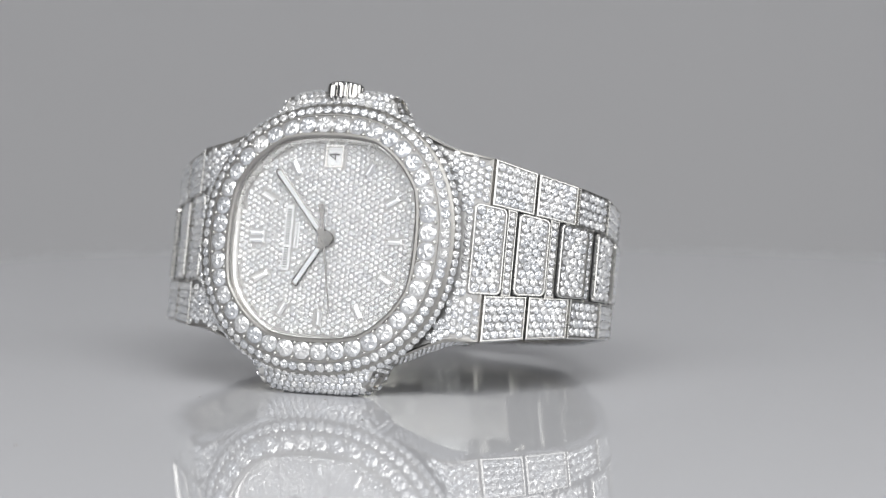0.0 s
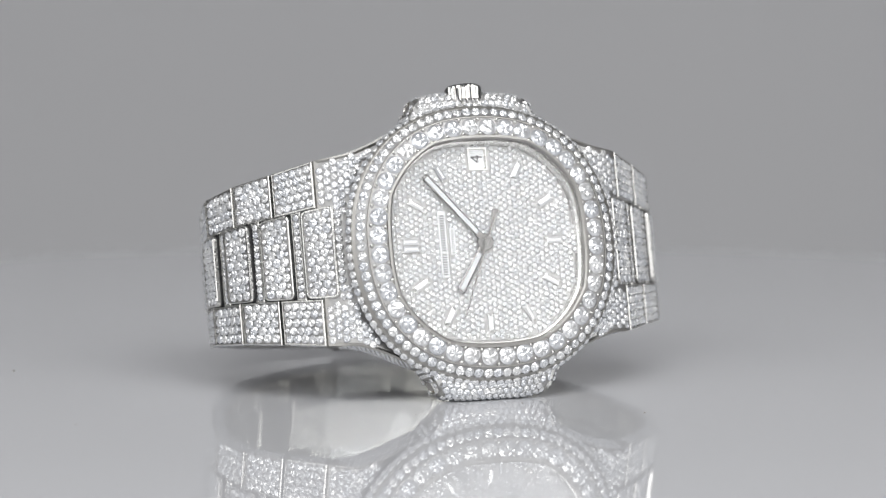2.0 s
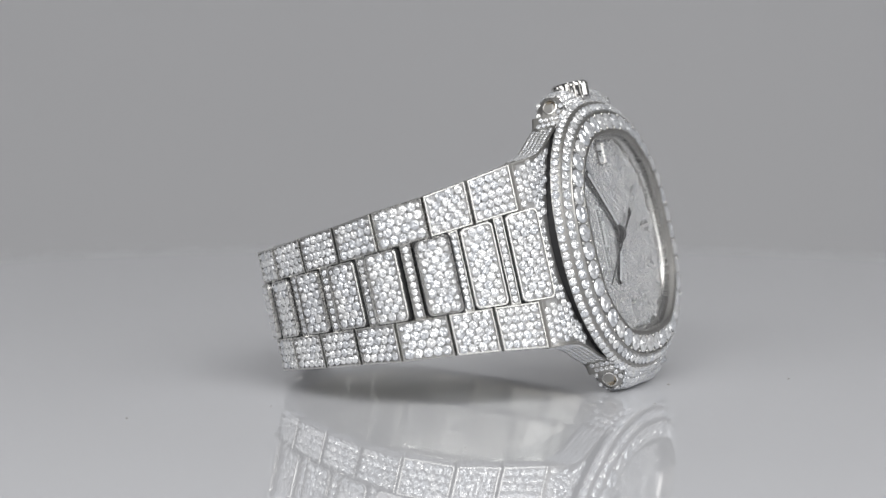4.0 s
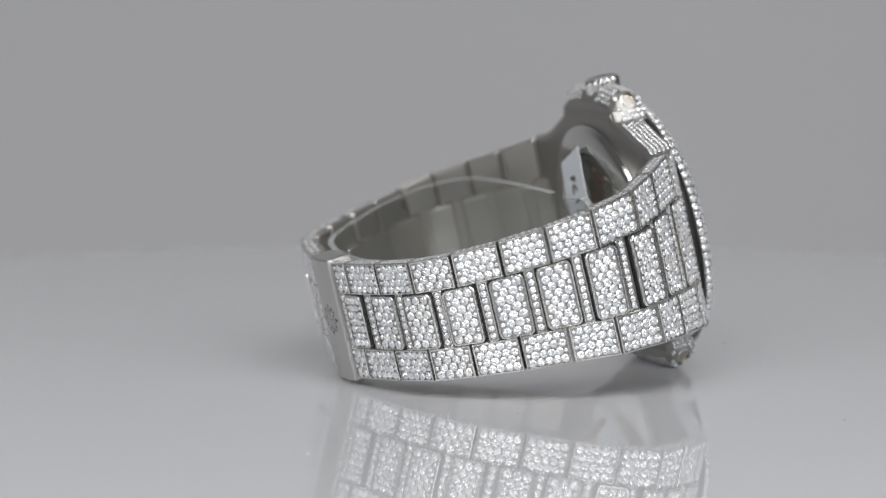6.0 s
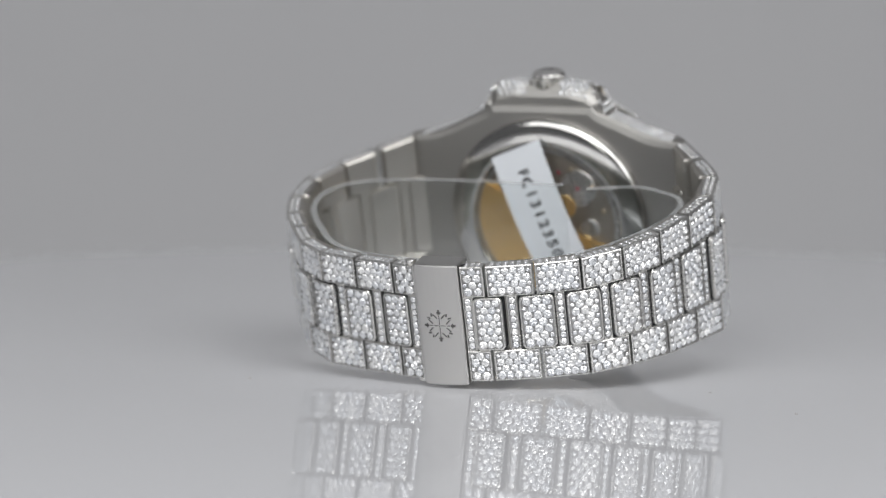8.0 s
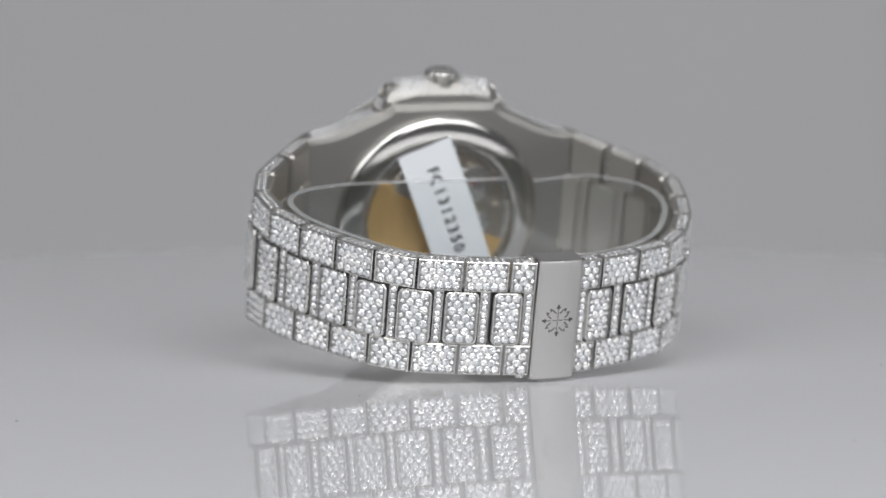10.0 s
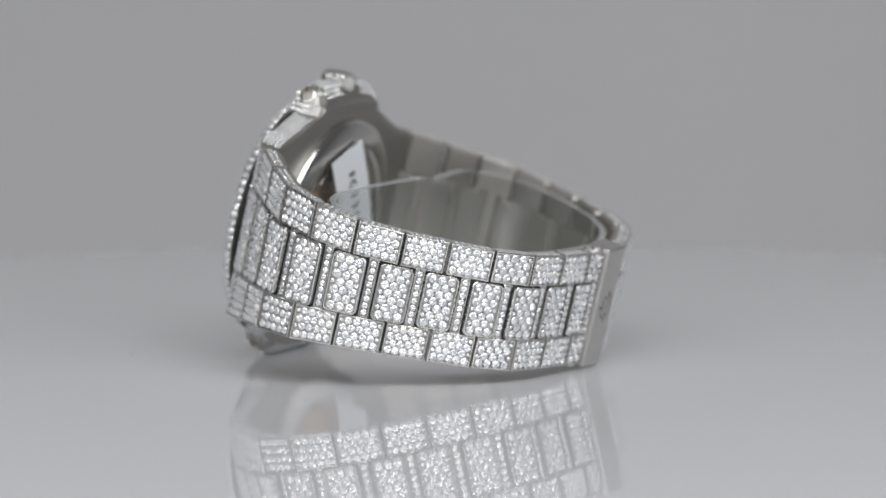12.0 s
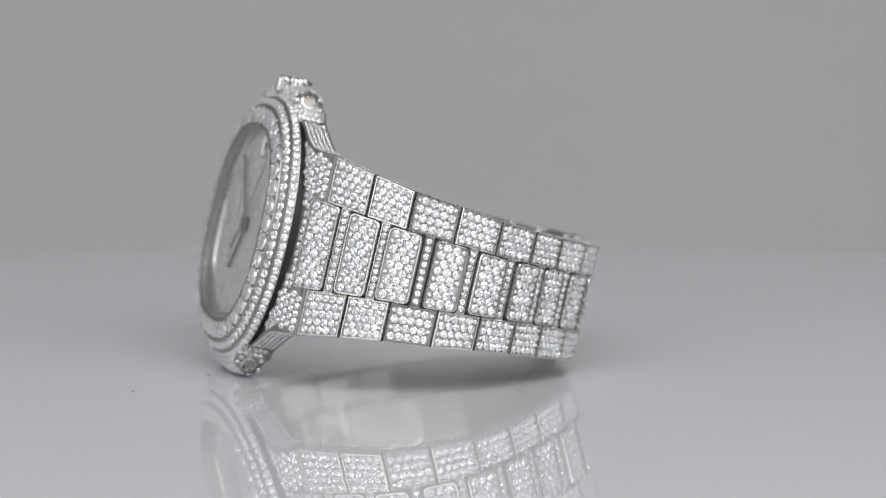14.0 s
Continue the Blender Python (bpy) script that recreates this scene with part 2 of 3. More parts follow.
def build_dial():
    s = Shape()
    s.loft([outline(14.6, 14.6, 2.5, z=DIAL_Z - 0.5), outline(14.6, 14.6, 2.5, z=DIAL_Z)])
    dial = part("dial", s, BED, watch, "silver dial paved with tiny diamonds")
    stones = Shape()
    beads = Shape()
    pitch = 0.82
    x = -14.2
    col = 0
    while x < 14.2:
        y = -14.2 + (pitch / 2 if col % 2 else 0)
        while y < 14.2:
            inside = abs(x / 13.75) ** 2.5 + abs(y / 13.75) ** 2.5 < 1
            date = -1.55 < x < 1.55 and 10.05 < y < 13.6
            mark = -7.0 < x < -5.3 and abs(y) < 4.9
            mark = mark or (-5.4 < x < -4.2 and -1.7 < y < 2.5)
            baton = False
            for k in range(12):
                w = math.pi - k * math.pi / 6
                c, q = math.cos(w), math.sin(w)
                reach = MARK[k]
                along, side = x * c + y * q, -x * q + y * c
                if k != 3 and abs(along - reach) < 1.5 and abs(side) < (1.15 if k == 0 else 0.65):
                    baton = True
            if inside and not (date or mark or baton) and math.hypot(x, y) > 1.3:
                brilliant(stones, (x + RNG.uniform(-.03, .03), y + RNG.uniform(-.03, .03), DIAL_Z + 0.12), (0, 0, 1), RNG.uniform(0.35, 0.40), 0.1)
                for e in (-0.3, 0.3):
                    prong(beads, (x + pitch * e, y + pitch * 0.5, DIAL_Z + 0.12), (0, 0, 1), 0.1)
            y += pitch
        x += pitch * 0.872
        col += 1
    part("pave", stones, DIAMOND, dial, "tiny round diamonds in staggered rows", kind="stuff")
    part("bead_setting", beads, STEEL, dial, kind="stuff")
    # baguette markers, two at twelve, each held by four beads
    for k in range(12):
        if k == 3:
            continue
        w = math.pi - k * math.pi / 6
        for off in ((-0.52, 0.52) if k == 0 else (0.0,)):
            m = Matrix.Rotation(w, 4, "Z") @ Matrix.Translation((MARK[k], off, 0))
            b = Shape()
            L, W = 1.12, 0.44
            b.loft([[m @ Vector(p) for p in q] for q in (
                [(-L, -W, DIAL_Z), (L, -W, DIAL_Z), (L, W, DIAL_Z), (-L, W, DIAL_Z)],
                [(-L, -W, DIAL_Z + 0.3), (L, -W, DIAL_Z + 0.3), (L, W, DIAL_Z + 0.3), (-L, W, DIAL_Z + 0.3)],
                [(-L + .22, -0.1, DIAL_Z + 0.46), (L - .22, -0.1, DIAL_Z + 0.46), (L - .22, 0.1, DIAL_Z + 0.46), (-L + .22, 0.1, DIAL_Z + 0.46)])])
            part("baton_marker", b, DIAMOND, dial, "baguette diamond hour marker")
        bead = Shape()
        wide = 0.95 if k == 0 else 0.34
        for sx in (-1.22, 1.22):
            for sy in (-wide, wide):
                c = Matrix.Rotation(w, 4, "Z") @ Vector((MARK[k] + sx, sy, DIAL_Z))
                ball(bead, c, 0.22)
        part("bead", bead, STEEL, dial, smooth=True)
    # date window at three
    d = Shape()
    ring = lambda e, z: [(-1.3 + e, 10.35 + e, z), (1.3 - e, 10.35 + e, z), (1.3 - e, 13.4 - e, z), (-1.3 + e, 13.4 - e, z)]
    d.torus_loft([ring(-0.08, DIAL_Z), ring(-0.08, DIAL_Z + 0.3), ring(0.06, DIAL_Z + 0.3), ring(0.25, DIAL_Z + 0.05)])
    part("date_frame", d, STEEL, dial)
    d = Shape()
    box(d, -1.1, 1.1, 10.5, 13.25, DIAL_Z + 0.0, DIAL_Z + 0.06, 0.01)
    part("date_disc", d, WHITE, dial, "white date disc")
    text_part("date_numeral", "4", 2.5, Matrix.Translation((0.0, 11.9, DIAL_Z + 0.07)) @ Matrix.Rotation(math.pi / 2, 4, "Z"), INK, dial)
    # maker's name as thin bars on two narrow plates
    d = Shape()
    box(d, -6.7, -5.6, -4.7, 4.7, DIAL_Z, DIAL_Z + 0.22, 0.03)
    box(d, -5.1, -4.35, -1.5, 2.3, DIAL_Z, DIAL_Z + 0.22, 0.03)
    part("name_plate", d, WHITE, dial, "narrow pale name plates")
    d = Shape()
    y = -4.35
    for word in (9, 15):
        for k in range(word):
            box(d, -6.5, -5.82, y, y + 0.17, DIAL_Z + 0.22, DIAL_Z + 0.24, 0.004)
            y += 0.345
        y += 0.3
    y = -1.25
    for k in range(11):
        box(d, -4.93, -4.53, y, y + 0.09, DIAL_Z + 0.22, DIAL_Z + 0.24, 0.004)
        y += 0.31
    part("name_bars", d, INK, dial, "small dark printed bars")
    return dial


def ball(shape, c, r, n=8, m=5):
    rings = []
    for k in range(1, m):
        w = math.pi * k / m - math.pi / 2
        rings.append([(c[0] + r * math.cos(w) * math.cos(2 * math.pi * i / n), c[1] + r * math.cos(w) * math.sin(2 * math.pi * i / n),
                       c[2] + r * math.sin(w)) for i in range(n)])
    shape.loft(rings)


def text_part(name, words, size, m, mat, parent, bold=0.0):
    curve = bpy.data.curves.new(name, "FONT")
    curve.body, curve.size, curve.align_x, curve.align_y, curve.extrude, curve.offset = words, size, "CENTER", "CENTER", 0.01, bold
    tmp = new(name + "_source", curve)
    me = bpy.data.meshes.new_from_object(tmp.evaluated_get(bpy.context.evaluated_depsgraph_get()))
    bpy.data.objects.remove(tmp)
    me.transform(TO_WORLD @ m)
    me.materials.clear()
    me.materials.append(mat)
    ob = new(name, me)
    ob.parent = parent
    return ob


# reach of each hour marker from the hub; k = 0 is twelve, then clockwise
MARK = [11.0, 11.2, 11.6, 11.6, 11.6, 11.2, 10.6, 11.2, 11.8, 11.4, 11.8, 11.4]
build_dial()


def build_bezel():
    profile = [(14.3, 14.3, 2.5, -0.8), (14.35, 14.35, 2.5, 1.35), (14.6, 14.6, 2.48, 1.5), (14.95, 14.95, 2.45, 1.45), (15.05, 15.05, 2.44, 1.2),
               (17.62, 17.52, 2.3, 0.72), (17.66, 17.56, 2.28, 0.9), (17.83, 17.73, 2.27, 0.88), (17.95, 17.85, 2.26, 0.65),
               (19.28, 18.98, 2.2, -0.25), (19.32, 19.02, 2.2, -0.12), (19.47, 19.17, 2.2, -0.2), (19.75, 19.4, 2.18, -0.4), (20.12, 19.72, 2.17, -1.3),
               (20.2, 19.8, 2.17, -1.48), (19.9, 19.5, 2.17, -1.58), (15.0, 15.0, 2.39, -1.58)]
    s = Shape()
    s.torus_loft([outline(a, b, p, 144, z) for a, b, p, z in profile])
    bezel = part("bezel", s, BRUSHED, watch, "rounded octagonal bezel set with large diamonds")
    for p0, p1 in (((15.1, 15.1, 2.44, 1.21), (17.6, 17.5, 2.3, 0.76)), ((17.88, 17.78, 2.26, 0.74), (19.24, 18.94, 2.2, -0.2)), ((19.62, 19.3, 2.18, -0.3), (20.15, 19.75, 2.17, -1.36))):
        s = Shape()
        rings = [outline(a, b, p, 144, z) for a, b, p, z in (p0, p1)]
        s.torus_loft(rings + [outline(a - 0.03, b - 0.03, p, 144, z - 0.03) for a, b, p, z in (p1, p0)])
        part("stone_seat", s, BED, bezel, "bright-cut seat, its metal darkened as shade between the stones")
    for (p, n) in spaced(16.25, 16.2, 2.38, 40, 0.5):
        one = Shape()
        brilliant(one, (p.x, p.y, 1.12), Vector((0, 0, 1)) + n * 0.2, 1.3, 0.05, 12)
        part("diamond", one, DIAMOND, bezel)
    for (p, n) in spaced(18.6, 18.4, 2.23, 84):
        one = Shape()
        brilliant(one, Vector((p.x, p.y, 0.32)) + n * 0.1, Vector((0, 0, 1)) + n * 0.65, 0.715, 0.08)
        part("small_diamond", one, DIAMOND, bezel)
    for (p, n) in spaced(20.12, 19.73, 2.17, 102):
        one = Shape()
        brilliant(one, (p.x, p.y, -0.84), Vector((0, 0, 0.4)) + n, 0.61, 0.08)
        part("side_diamond", one, DIAMOND, bezel)
    # beads that hold the large stones
    s = Shape()
    for a, sh in ((15.25, 0.0), (17.3, 0.0)):
        for (p, n) in spaced(a, a, 2.38, 40, sh):
            ball(s, (p.x, p.y, 1.25 if a < 16 else 0.9), 0.3, 6, 4)
    part("bead_setting", s, STEEL, bezel, smooth=True, kind="stuff")
    # inner flange below the crystal
    s = Shape()
    s.torus_loft([outline(14.3, 14.3, 2.5, 96, 0.6), outline(14.3, 14.3, 2.5, 96, DIAL_Z), outline(13.75, 13.75, 2.5, 96, DIAL_Z), outline(13.85, 13.85, 2.5, 96, DIAL_Z + 0.3)])
    part("flange", s, STEEL, bezel, smooth=True)
    s = Shape()
    s.loft([outline(14.32, 14.32, 2.5, 96, 1.15), outline(14.32, 14.32, 2.5, 96, 1.3), outline(14.1, 14.1, 2.5, 96, 1.38)])
    glass = part("crystal", s, CRYSTAL, watch, "flat clear sapphire crystal")
    glass.visible_shadow = False
    s = Shape()
    s.torus_loft([outline(19.6, 19.15, 2.17, 96, -1.5), outline(19.6, 19.15, 2.17, 96, -3.0), outline(14.0, 14.0, 2.3, 96, -3.0), outline(14.0, 14.0, 2.3, 96, -1.5)])
    part("gasket", s, GASKET, watch, "black gasket line between bezel and case")


build_bezel()


def hand_shape(length, tail, half, z, point=0.35):
    s = Shape()
    base = [(-tail, -half * 0.8), (length - point, -half), (length, -half * 0.45), (length, half * 0.45), (length - point, half), (-tail, half * 0.8)]
    s.loft([[(x, y, z) for x, y in base], [(x, y, z + 0.12) for x, y in base],
            [(x * 0.99, y * 0.7, z + 0.2) for x, y in base]])
    return s


def build_hands():
    for name, tip, z, half, start in (("hour_hand", Vector((-4.39, -6.95)), -0.30, 0.62, 1.4), ("minute_hand", Vector((-8.5, 9.7)), -0.02, 0.56, 1.4)):
        L = tip.length
        m = Matrix.Rotation(math.atan2(tip.y, tip.x), 4, "Z")
        s = hand_shape(L, 0.6, half, z)
        s.v = [tuple(m @ Vector(p)) for p in s.v]
        hand = part(name, s, HAND, watch, "dark polished baton hand with pale lume")
        s = Shape()
        box(s, start + 0.4, L - 0.5, -half * 0.52, half * 0.52, z + 0.18, z + 0.24, 0.03)
        s.v = [tuple(m @ Vector(p)) for p in s.v]
        part("lume", s, LUME, hand, "pale lume strip")
    s = Shape()
    cylinder(s, (0, 0, DIAL_Z), (0, 0, 1), 1.15, 0.85, 28)
    cylinder(s, (0, 0, 0.1), (0, 0, 1), 0.7, 0.2, 24)
    part("hand_hub", s, HAND, watch)
    # sweeping seconds hand in its own frame
    s = Shape()
    base = [(-5.0, -0.42), (-4.8, -0.5), (-2.6, -0.22), (0, -0.16), (11.3, -0.07), (11.3, 0.07), (0, 0.16), (-2.6, 0.22), (-4.8, 0.5), (-5.0, 0.42)]
    s.loft([[(x, y, 0.36) for x, y in base], [(x, y, 0.46) for x, y in base]])
    cylinder(s, (0, 0, 0.32), (0, 0, 1), 0.5, 0.22, 20)
    return part("second_hand", s, HAND, watch, "thin dark sweeping seconds hand", matrix=SHRINK)


second_hand = build_hands()


def smooth_line(pts, cuts):
    """A curve through the points, cut finely."""
    out = []
    for i in range(len(pts) - 1):
        p = [Vector(pts[max(0, min(len(pts) - 1, i + k))]) for k in (-1, 0, 1, 2)]
        for c in range(cuts):
            t = c / cuts
            q = 0.5 * (2 * p[1] + (p[2] - p[0]) * t + (2 * p[0] - 5 * p[1] + 4 * p[2] - p[3]) * t * t + (3 * p[1] - p[0] - 3 * p[2] + p[3]) * t ** 3)
            out.append((q.x, q.y))
    return out + [tuple(pts[-1])]


def mirrored(quadrant):
    """Closes a quarter outline over both axes; points run from the y axis to the x axis."""
    q = list(quadrant)
    return q + [(x, -y) for x, y in reversed(q)] + [(-x, -y) for x, y in q] + [(-x, y) for x, y in reversed(q)]


CASE_EDGE = [(0.01, 18.6), (8.4, 18.5), (9.3, 17.6), (10.9, 16.75), (13.1, 15.85), (15.0, 14.95), (17.1, 14.1), (19.0, 13.5), (21.0, 13.2), (22.85, 13.0), (22.85, 6.5), (22.85, 0.01)]


def case_top(x):
    return -2.25 - max(0, abs(x) - 17.5) ** 2 * 0.085


def edge_at(x):
    """Half height of the case at x."""
    for (x0, y0), (x1, y1) in zip(CASE_EDGE, CASE_EDGE[1:]):
        if x0 <= x <= x1 and x1 > x0:
            return y0 + (y1 - y0) * (x - x0) / (x1 - x0)
    return 0.0


def build_case():
    s = Shape()
    edge = mirrored(CASE_EDGE[:1] + smooth_line(CASE_EDGE[1:10], 4) + CASE_EDGE[10:])
    top = [(x, y, case_top(x)) for x, y in edge]
    lip = [(x * 0.992, y * 0.985, case_top(x) + 0.12) for x, y in edge]
    inner = [(x * 0.74, y * 0.74, case_top(x * 0.74) - 0.18) for x, y in edge]
    low = [(x, y, -5.75 - max(0, abs(x) - 15) * 0.06) for x, y in edge]
    low2 = [(x * 0.992, y * 0.98, -6.25 - max(0, abs(x) - 15) * 0.03) for x, y in edge]
    low3 = [(x * (0.985 if abs(x) > 20 else 0.95), y * 0.93, -6.6) for x, y in edge]
    s.loft([low3, low2, low, top, lip], top=False)
    lip2 = [(x * 0.978, y * 0.968, case_top(x * 0.978) - 0.15) for x, y in edge]
    s.loft([lip, lip2], bottom=False, top=False)
    seat = Shape()
    steps = [[(x * f, y * f, case_top(x * f) - 0.16) for x, y in edge] for f in (0.95, 0.91, 0.87, 0.82)]
    seat.loft([lip2] + steps + [inner], bottom=False)
    case = part("case", s, BRUSHED, watch, "case middle with flowing shoulders, sides set with diamonds")
    part("stone_seat", seat, BED, case, "bright-cut seat, its metal darkened as shade between the stones")
    stones = Shape()
    # pave on the sloping shoulders
    for sx in (-1, 1):
        pitch = 1.08
        x, col = 14.6, 0
        while x < 22.62:
            y = -15 + (pitch / 2 if col % 2 else 0)
            while y < 15:
                q = abs(x / 20.4) ** 2.17 + abs(y / 20.0) ** 2.17
                edge_y = edge_at(x) - 0.68
                if q > 0.975 and abs(y) < edge_y and not (x > 20.3 and abs(y) < 7.1):
                    brilliant(stones, (sx * x, y, case_top(x) - 0.02), (sx * 0.17 * max(0, x - 17.5), 0, 1), RNG.uniform(0.52, 0.56))
                y += pitch
            x += pitch * 0.8
            col += 1
        # a column of small stones beside the first centre link
        for k in range(12):
            brilliant(stones, (sx * 20.55, -6.3 + k * 1.145, case_top(20.5) - 0.02), (sx * 0.23, 0, 1), 0.56)
    # small stones along the flanks
    for sy in (-1, 1):
        for sx in (-1, 1):
            for k in range(4, 9):
                (x0, y0), (x1, y1) = CASE_EDGE[k - 1], CASE_EDGE[k]
                n = Vector((sx * (y0 - y1), sy * (x1 - x0), 0)).normalized()
                for row in range(5):
                    for q in range(3):
                        f = (q + (0.75 if row % 2 else 0.25)) / 3
                        x, y = x0 + (x1 - x0) * f, y0 + (y1 - y0) * f
                        brilliant(stones, (sx * x, sy * y, case_top(x) - 0.45 - row * 0.68), n, 0.32)
    part("pave", stones, DIAMOND, case, "small round diamonds over the shoulders", kind="stuff")
    return case


case = build_case()


EAR_SECTION = ((-6.0, -0.2, 19.7), (-5.7, -0.05, 20.2), (-4.95, 0.05, 21.2), (-4.2, 0.1, 21.7), (-2.7, 0.1, 21.7), (-1.8, -0.1, 21.3), (-1.3, -0.3, 20.4), (-1.0, -0.5, 19.4))


EAR_EDGE = ((15.6, 10.7), (17.0, 10.15), (18.6, 9.35), (20.15, 8.6), (21.0, 7.6), (21.65, 4.6))


def ear_side(y):
    """Half width of an ear at the height y."""
    for (y0, x0), (y1, x1) in zip(EAR_EDGE, EAR_EDGE[1:]):
        if y <= y1:
            return x0 + (x1 - x0) * (y - y0) / (y1 - y0)
    return EAR_EDGE[-1][1]


def build_ears():
    for sy in (1, -1):
        s = Shape()
        rings = []
        for z, grow, tip in EAR_SECTION:
            half = [(x + grow, y if y < 20 else y + tip - 21.75) for y, x in EAR_EDGE]
            q = [(-x, y) for x, y in half[:1]] + half + [(-x, y) for x, y in reversed(half[1:])]
            rings.append([(x, sy * y, z) for x, y in q])
        s.loft(rings)
        ear = part("ear", s, BRUSHED, case, "hinge-like ear of the case")
        ear.parent = watch
        s = Shape()
        s.loft([[(x, sy * y, z + 0.02) for x, y in ((-9.7, 17.0), (9.7, 17.0), (8.55, 19.7), (7.5, tip - 0.75), (4.6, tip - 0.07), (-4.6, tip - 0.07), (-7.5, tip - 0.75), (-8.55, 19.7))]
                for z, grow, tip in EAR_SECTION[3:]], bottom=False)
        part("stone_seat", s, BED, ear)
        stones = Shape()
        for row, (y, z, ny, r) in enumerate(((19.1, -0.93, 0.15, 0.56), (20.0, -1.15, 0.35, 0.56), (20.85, -1.5, 0.6, 0.55), (21.45, -2.15, 1.6, 0.53), (21.7, -3.0, 9, 0.52), (21.72, -3.9, 20, 0.5), (21.42, -4.68, 3, 0.45), (20.85, -5.25, 3, 0.42), (20.25, -5.68, 3, 0.38))):
            reach = min(ear_side(y) - 0.35, 8.9) if y < 20.2 else 7.3
            count = round(2 * reach / 0.97)
            for k in range(count):
                x = -reach + 2 * reach * (k + (0.5 if row % 2 else 0)) / (count - 0.5)
                if sy > 0 and row > 1 and abs(x + 0.3) < 2.9:
                    continue
                brilliant(stones, (x, sy * (y - 0.16 * max(0, abs(x) - 4.4)), z), (0.06 * x, sy * ny, 1 if row < 6 else -3.6), r * 0.94)
        for sx in (-1, 1):
            for col, y in enumerate((16.6, 17.35, 18.1, 18.85, 19.6, 20.3)):
                for row in range(5):
                    z = -1.35 - row * 0.78 - (0.39 if col % 2 else 0)
                    if math.hypot(y - 19.7, z + 3.05) > 1.45:
                        brilliant(stones, (sx * (ear_side(y) + 0.17), sy * y, z), (sx, sy * 0.5, 0.05), 0.38)
        part("pave", stones, DIAMOND, ear, "rows of small diamonds", kind="stuff")
        for sx in (-1, 1):
            # a hinge barrel with its screw, square to the slanting end of the ear
            n, b, up = Vector((sx * 0.9, sy * 0.436, 0)), Vector((-sx * 0.436, sy * 0.9, 0)), Vector((0, 0, 1))
            seat = Vector((sx * 8.86, sy * 19.7, -3.05))
            s = Shape()
            s.torus_loft([[seat + n * h + r * (math.cos(2 * math.pi * k / 24) * b + math.sin(2 * math.pi * k / 24) * up) for k in range(24)]
                          for h, r in ((-0.5, 1.16), (0.14, 1.16), (0.2, 0.98), (-0.25, 0.92))])
            part("screw_collar", s, STEEL, ear)
            s = Shape()
            cylinder(s, seat - n * 0.5, n, 0.9, 0.48, 24, 0.1)
            part("screw", s, BRASS, ear, "slotted screw head")
            # black bar laid on the screw head as the shade of its groove
            s = Shape()
            d = (b + up * 0.8).normalized()
            e = n.cross(d)
            s.loft([[seat + n * h + d * p + e * q for p, q in ((-0.8, -0.12), (0.8, -0.12), (0.8, 0.12), (-0.8, 0.12))] for h in (-0.06, 0.0)])
            part("slot_shade", s, GASKET, ear)


build_ears()


def build_crown():
    s = Shape()
    count = 72
    rings = []
    for y, r, flute in ((19.8, 2.2, 0), (20.3, 2.5, 0.6), (20.6, 2.62, 1), (22.2, 2.66, 1), (22.5, 2.55, 0.7), (22.75, 2.25, 0), (22.6, 1.9, 0)):
        ring = []
        for k in range(count):
            w = 2 * math.pi * k / count
            q = r * (1 - 0.10 * flute * abs(math.cos(9 * w)) ** 3)
            ring.append((-0.3 + q * math.cos(w), y, -2.9 + q * math.sin(w)))
        rings.append(ring)
    s.loft(rings)
    part("crown", s, POLISHED, watch, "fluted polished winding crown")


build_crown()


def circle(r, z, count=72, cx=0.0, cy=0.0):
    return [(cx + r * math.cos(2 * math.pi * k / count), cy + r * math.sin(2 * math.pi * k / count), z) for k in range(count)]


